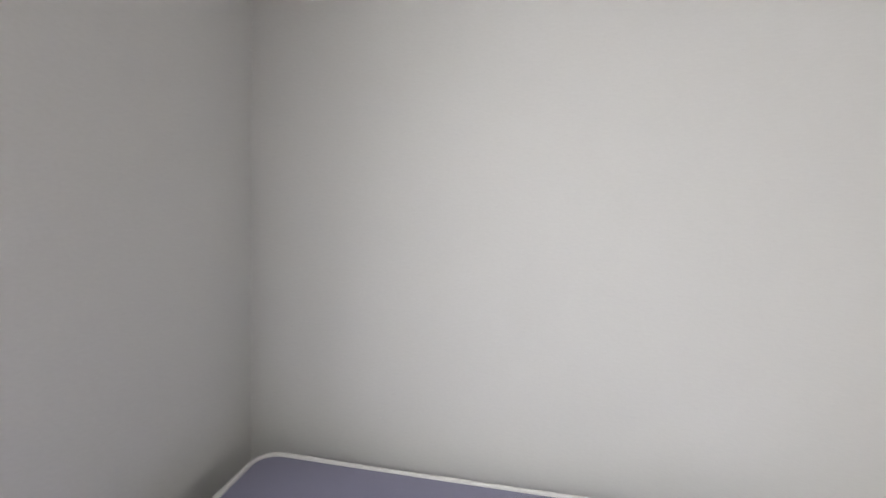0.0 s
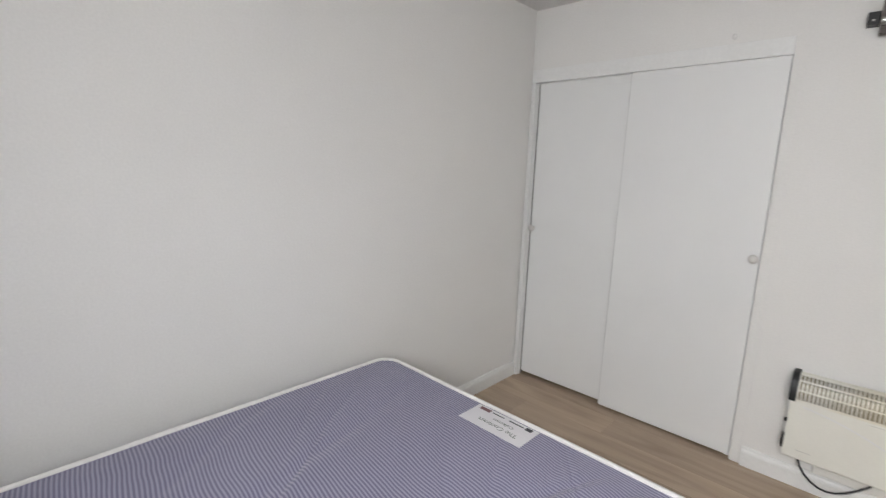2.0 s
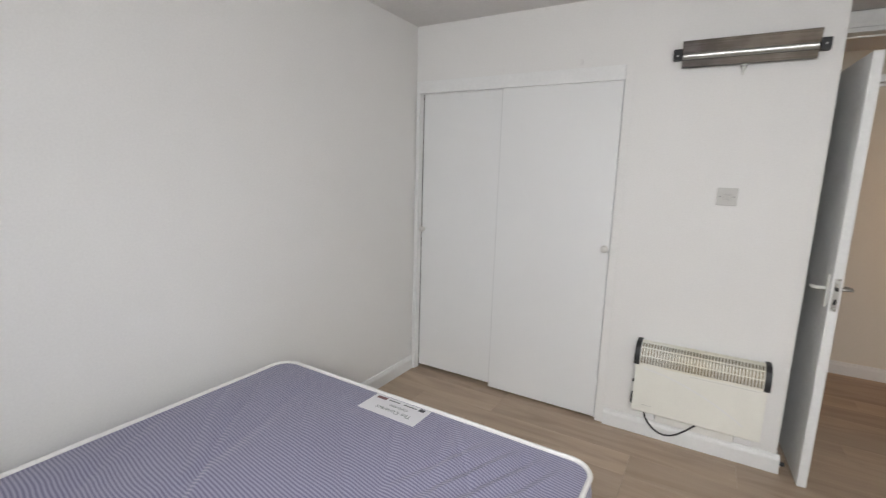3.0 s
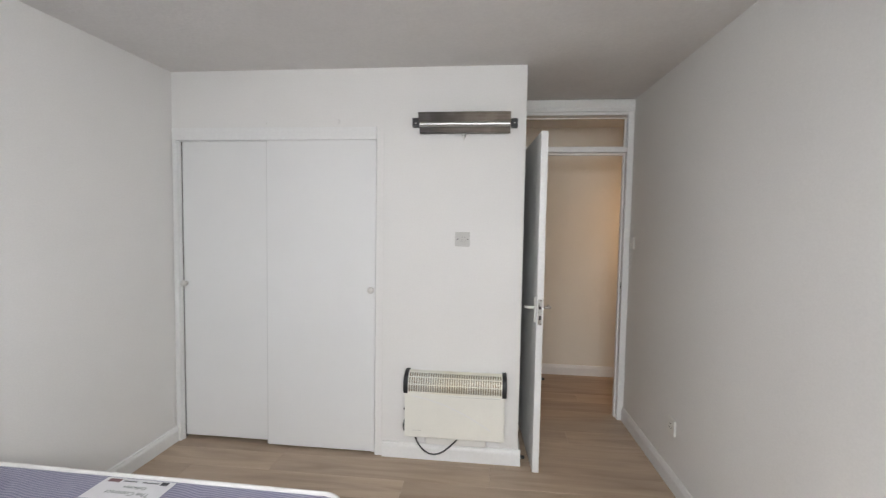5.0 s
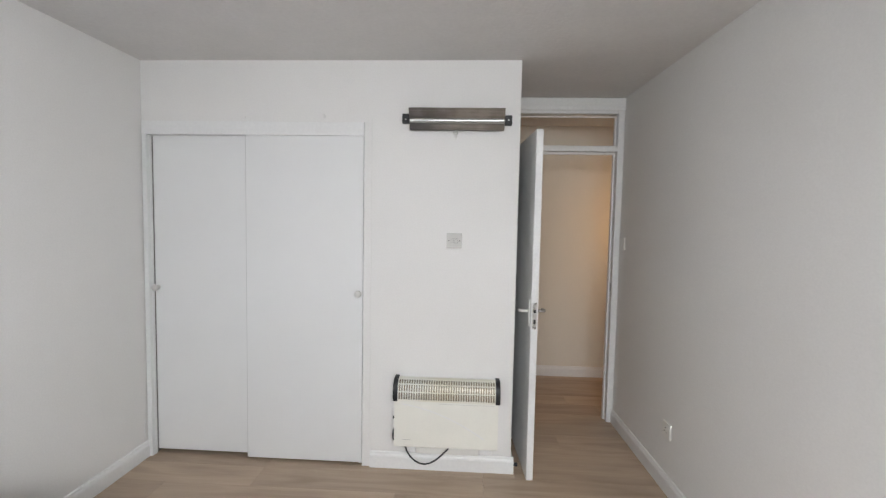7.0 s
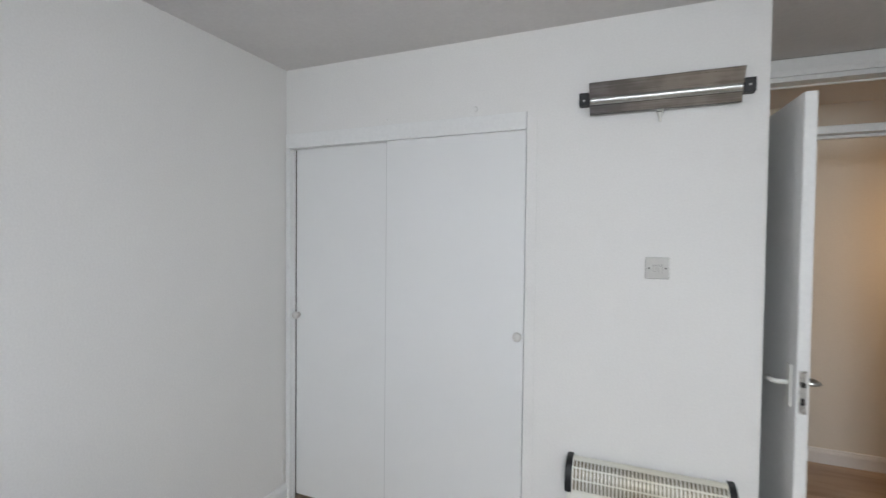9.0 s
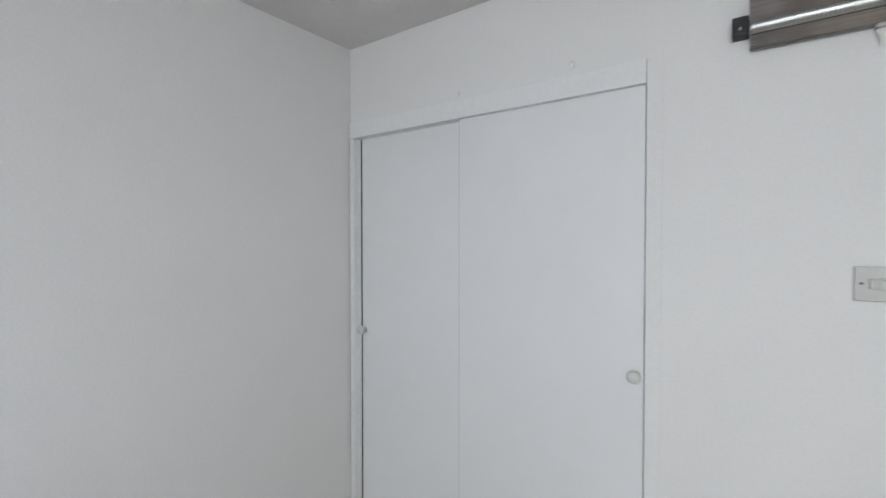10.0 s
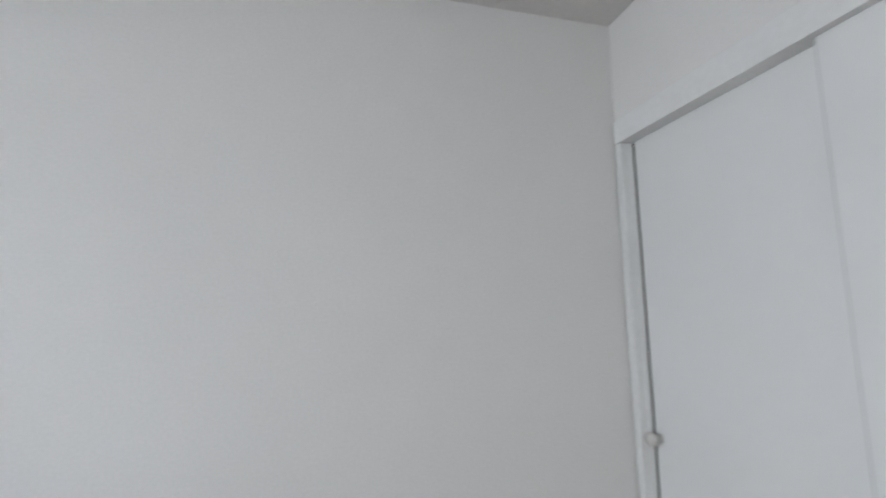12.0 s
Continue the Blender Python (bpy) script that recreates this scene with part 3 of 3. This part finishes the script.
for s in (-1, 1):
    bracket = part("bracket", boxed(s * (bl + 0.022) - 0.019, s * (bl + 0.022) + 0.019, -0.045, 0, -0.024 - 0.003 * s, 0.026 - 0.003 * s, bevel=0.003), BLACK, bar, "black plastic bracket")
    part("screw", lathe(bmesh.new(), [(0, 0.0045), (0.002, 0.003)], (s * (bl + 0.022), -0.045, -0.003), (0, -1, 0), 10), STEEL, bracket)
part("switch_body", boxed(-0.016, 0.008, -0.032, 0, -0.068, -0.058, bevel=0.002), GREYSTEEL, bar)
part("cord_stub", lathe(bmesh.new(), [(0, 0.0125), (0.006, 0.0110), (0.014, 0.0060), (0.024, 0.0034), (0.036, 0.0030)], (-0.004, -0.02, -0.071), (0, 0, -1), 10), PLASTIC, bar, "pull-cord stub", smooth=True)

# ---- switches and sockets ----


def plate(name, m, label, category, mat=PLASTIC, size=0.088, height=0.086):
    """Wall plate; local -y is out of the wall."""
    ob = thing(name, (0, 0, 0), label, category)
    ob.matrix_world = m
    part("plate", boxed(-size / 2, size / 2, -0.010, 0, -height / 2, height / 2, bevel=0.003), mat, ob)
    return ob


sw = plate("fused_switch", pose(1.855, 0, 1.362), "grey-white fused spur switch on the wall", "switch", GREYSTEEL)
for s in (-1, 1):
    part("screw", lathe(bmesh.new(), [(0.0095, 0.0038), (0.0108, 0.003)], (s * 0.030, 0, 0), (0, -1, 0), 10), DARKIN, sw)
part("rocker_gap", boxed(-0.0165, -0.0025, -0.0105, -0.009, -0.013, 0.013), GAP, sw)
part("fuse_gap", boxed(0.003, 0.020, -0.0105, -0.009, -0.015, 0.015), GAP, sw)
part("rocker", boxed(-0.0155, -0.0035, -0.0135, -0.009, -0.012, 0.012, bevel=0.0015), GREYSTEEL, sw)
part("fuse_holder", boxed(0.004, 0.019, -0.0125, -0.009, -0.014, 0.014, bevel=0.0015), GREYSTEEL, sw)
part("fuse_slot", boxed(0.008, 0.015, -0.0131, -0.012, 0.009, 0.0105), DARKIN, sw)
ls = plate("light_switch", pose(east(0.70), 0.70, 1.335, 0, 0, -88.4), "white plastic light switch beside the doorway", "switch")
part("rocker", boxed(-0.007, 0.007, -0.0145, -0.009, -0.013, 0.013, bevel=0.002), PLASTIC, ls)
so = plate("wall_socket", pose(east(-0.095), -0.095, 0.342, 0, 0, -88.4), "white plastic single wall socket above the skirting", "socket")
part("rocker", boxed(0.016, 0.026, -0.0135, -0.009, 0.010, 0.028, bevel=0.0015), PLASTIC, so)
for dx, dz in ((-0.006, 0.012), (-0.017, -0.010), (0.005, -0.010)):
    part("pin_slot", boxed(dx - 0.003, dx + 0.003, -0.0104, -0.0095, dz - 0.004, dz + 0.004), BLACK, so)
for x, z, r in ((0.625, 2.050, 0.0065), (1.090, 2.060, 0.010)):
    pl = thing("wall_plug", (x, -0.001, z), "small painted-over screw hole filler in the wall", "screw")
    bm = lathe(bmesh.new(), [(-0.001, r), (0.002, r), (0.0035, r * 0.6), (0.0028, r * 0.2)], (0, 0, 0), (0, -1, 0), 12)
    for v in bm.verts:
        v.co.z *= 1.35
        v.co += 0.0015 * noise.noise_vector(v.co * 300)
    part("head", bm, WALL, pl, smooth=True)

# ---- bed ----
MX0, MX1, MY0, MY1, MZ = 0.155, 1.562, -3.208, -1.300, 0.551
MC = ((MX0 + MX1) / 2, (MY0 + MY1) / 2)
MW, ML, MR, MH = (MX1 - MX0) / 2, (MY1 - MY0) / 2, 0.075, 0.20


def outline(n, grow=0.0, z=0.0):
    """Points round a rectangle with rounded corners."""
    w, l, r = MW + grow, ML + grow, MR + grow
    pts = []
    corners = [(w - r, l - r, 0), (-w + r, l - r, 90), (-w + r, -l + r, 180), (w - r, -l + r, 270)]
    for i, (cx, cy, a) in enumerate(corners):
        for k in range(13):
            b = radians(a + 90 * k / 12)
            pts.append(Vector((cx + r * math.cos(b), cy + r * math.sin(b), z)))
        nx, ny, na = corners[(i + 1) % 4]
        p, q = pts[-1], Vector((nx + r * math.cos(radians(na)), ny + r * math.sin(radians(na)), z))
        for k in range(1, n):
            pts.append(p.lerp(q, k / n))
    return pts


LX, LY = 0.842 - MC[0], -1.376 - MC[1]
rnd = random.Random(11)
CREASES = [(-0.80 + 0.16 * i + rnd.uniform(-0.05, 0.05), rnd.uniform(-0.95, -0.3), rnd.uniform(0.012, 0.024), rnd.uniform(0.004, 0.009), rnd.uniform(-0.6, 0.3)) for i in range(13)]

PULLS = [(0.36, 0.016, 0.007), (0.455, 0.014, 0.009), (0.535, 0.013, 0.008), (0.61, 0.012, 0.006)]


def pucker(x, y):
    """Soft swells of the cloth, and creases that fan out along the bed."""
    h = 0.006 * noise.noise(Vector((x * 5.5, y * 1.3, 0.3))) + 0.006 * noise.noise(Vector((x * 2.0, y * 2.0, 9.0)))
    for cx, lean, width, depth, start in CREASES:
        d = x - cx - lean * (y - 0.6) + 0.04 * noise.noise(Vector((y * 3, cx * 9, 2.0)))
        fade = 0.35 + 0.65 * max(0, noise.noise(Vector((y * 1.7, cx * 5, 7.0))) + 0.4)
        h -= depth * fade * math.exp(-(d / width) ** 2)
        h += 0.35 * depth * fade * math.exp(-((d - 2.2 * width) / (1.4 * width)) ** 2)
    # short pulls beside the corner of the foot end
    for cx, width, depth in PULLS:
        d = x - cx - 0.42 * (y - 0.90)
        fade = math.exp(-((y - 0.74) / 0.17) ** 2)
        h -= depth * fade * math.exp(-(d / width) ** 2)
        h += 0.7 * depth * fade * math.exp(-((d - 1.9 * width) / width) ** 2)
    # the cloth lies flat under the sewn-on label
    far = max(abs(x - LX) - 0.13, abs(y - LY) - 0.06, 0)
    return h * min(1, far / 0.06)


mattress = thing("mattress", (MC[0], MC[1], MZ - MH), "lavender-blue striped double mattress with white piping", "mattress")
edge = outline(90)
bm = bmesh.new()
rings = []
RN = 80
for j in range(RN):
    f = 1 - j / RN
    inner = min(1, (1 - f) * 9)
    rings.append([bm.verts.new((p.x * f, p.y * f, MH + 0.004 * inner + pucker(p.x * f, p.y * f) * inner)) for p in edge])
n = len(edge)
for r, s in zip(rings, rings[1:]):
    for k in range(n):
        bm.faces.new((r[k], r[(k + 1) % n], s[(k + 1) % n], s[k]))
bm.faces.new(rings[-1])
last = rings[0]
for grow, z in ((0.006, MH - 0.02), (0.011, MH * 0.75), (0.012, MH * 0.5), (0.011, MH * 0.25), (0.006, 0.02), (0.0, 0.002)):
    ring = [bm.verts.new((p.x, p.y, z)) for p in outline(90, grow)]
    for k in range(n):
        bm.faces.new((last[k], last[(k + 1) % n], ring[(k + 1) % n], ring[k]))
    last = ring
bm.faces.new(last)
part("cover", bm, TICKING, mattress, smooth=True)
for z, nm in ((MH + 0.002, "piping"), (0.008, "piping")):
    part(nm, tube(bmesh.new(), [(p.x, p.y, z + 0.003 * noise.noise(Vector((p.x * 3, p.y * 3, z)))) for p in outline(90, 0.002)], 0.0085, 8, True), PIPING, mattress, "white tape piping", smooth=True)
mattress.rotation_euler.z = radians(-0.7)
# sewn-on label, read from the foot of the bed
label = part("label", boxed(LX - 0.128, LX + 0.128, LY - 0.059, LY + 0.059, MH + 0.0035, MH + 0.0055, bevel=0.0006), LABELCLOTH, mattress, "white sewn-on label with printing")


def words(name, text, size, at, mat, parent):
    cu = bpy.data.curves.new(name, "FONT")
    cu.body, cu.size, cu.extrude = text, size, 0.0003
    cu.align_x, cu.align_y = "CENTER", "CENTER"
    tmp = bpy.data.objects.new(name, cu)
    scene.collection.objects.link(tmp)
    bpy.context.view_layer.update()
    me = bpy.data.meshes.new_from_object(tmp.evaluated_get(bpy.context.evaluated_depsgraph_get()))
    bpy.data.objects.remove(tmp)
    me.transform(pose(*at, 0, 0, 180))
    me.materials.clear()
    me.materials.append(mat)
    ob = new(name, me)
    ob.parent = parent
    return ob


words("printed_words", "The Contract", 0.029, (LX + 0.01, LY - 0.020, MH + 0.0061), INKGREEN, label)
words("printed_words", "Collection", 0.020, (LX + 0.012, LY + 0.012, MH + 0.0061), INKGREEN, label)
for x0, x1, y0, y1, mat in ((0.015, 0.075, 0.041, 0.046, INKDARK), (-0.055, -0.005, 0.041, 0.046, INKDARK),
                            (-0.110, -0.065, 0.034, 0.052, INKRED), (0.083, 0.108, 0.036, 0.054, INKDARK)):
    part("printed_bar", boxed(LX + x0, LX + x1, LY + y0, LY + y1, MH + 0.0056, MH + 0.0062), mat, label)

base = thing("bed_base", (MC[0], MC[1], 0), "cloth-covered divan bed base under the mattress", "bed")
part("body", boxed(-MW + 0.01, MW - 0.01, -ML + 0.01, ML - 0.01, 0.05, MZ - MH + 0.002, bevel=0.02, segments=3), BASECLOTH, base)
for sx in (-1, 1):
    for sy in (-1, 1):
        part("castor", lathe(bmesh.new(), [(0, 0.02), (0.03, 0.02), (0.051, 0.028)], (sx * (MW - 0.1), sy * (ML - 0.1), 0), (0, 0, 1), 14), BLACK, base)

# ---- laminate planks, running across the room ----
PW, PL = 0.192, 1.285
plank_meshes = {}


def plank_mesh(l, w):
    key = (round(l, 3), round(w, 3))
    if key not in plank_meshes:
        bm = bmesh.new()
        c = 0.0009
        top = [bm.verts.new((x, y, 0)) for x, y in ((c, c), (l - c, c), (l - c, w - c), (c, w - c))]
        low = [bm.verts.new((x, y, -0.0008)) for x, y in ((0.0003, 0.0003), (l - 0.0003, 0.0003), (l - 0.0003, w - 0.0003), (0.0003, w - 0.0003))]
        foot = [bm.verts.new((v.co.x, v.co.y, -0.0045)) for v in low]
        bm.faces.new(top)
        for a, b in ((top, low), (low, foot)):
            for i in range(4):
                bm.faces.new((a[i], b[i], b[(i + 1) % 4], a[(i + 1) % 4]))
        plank_meshes[key] = mesh_of("plank", bm, LAMINATE)
    return plank_meshes[key]


def lay(parent, x0, x1, y0, y1, seed):
    rnd = random.Random(seed)
    y = y0
    while y < y1 - 0.02:
        w = min(PW, y1 - y)
        x = x0 - rnd.choice((0.0, 0.33, 0.52, 0.78, 1.0))
        while x < x1:
            a, b = max(x, x0), min(x + PL, x1)
            if b - a > 0.02:
                ob = new("plank", plank_mesh(b - a, w))
                ob.location, ob.parent = (a, y, 0), parent
            x += PL
        y += w


lay(floor, 0.0, W, BACK, DOORY + T, 4)
lay(floor_hall, HX0, HX1, DOORY + T, HALLY, 9)
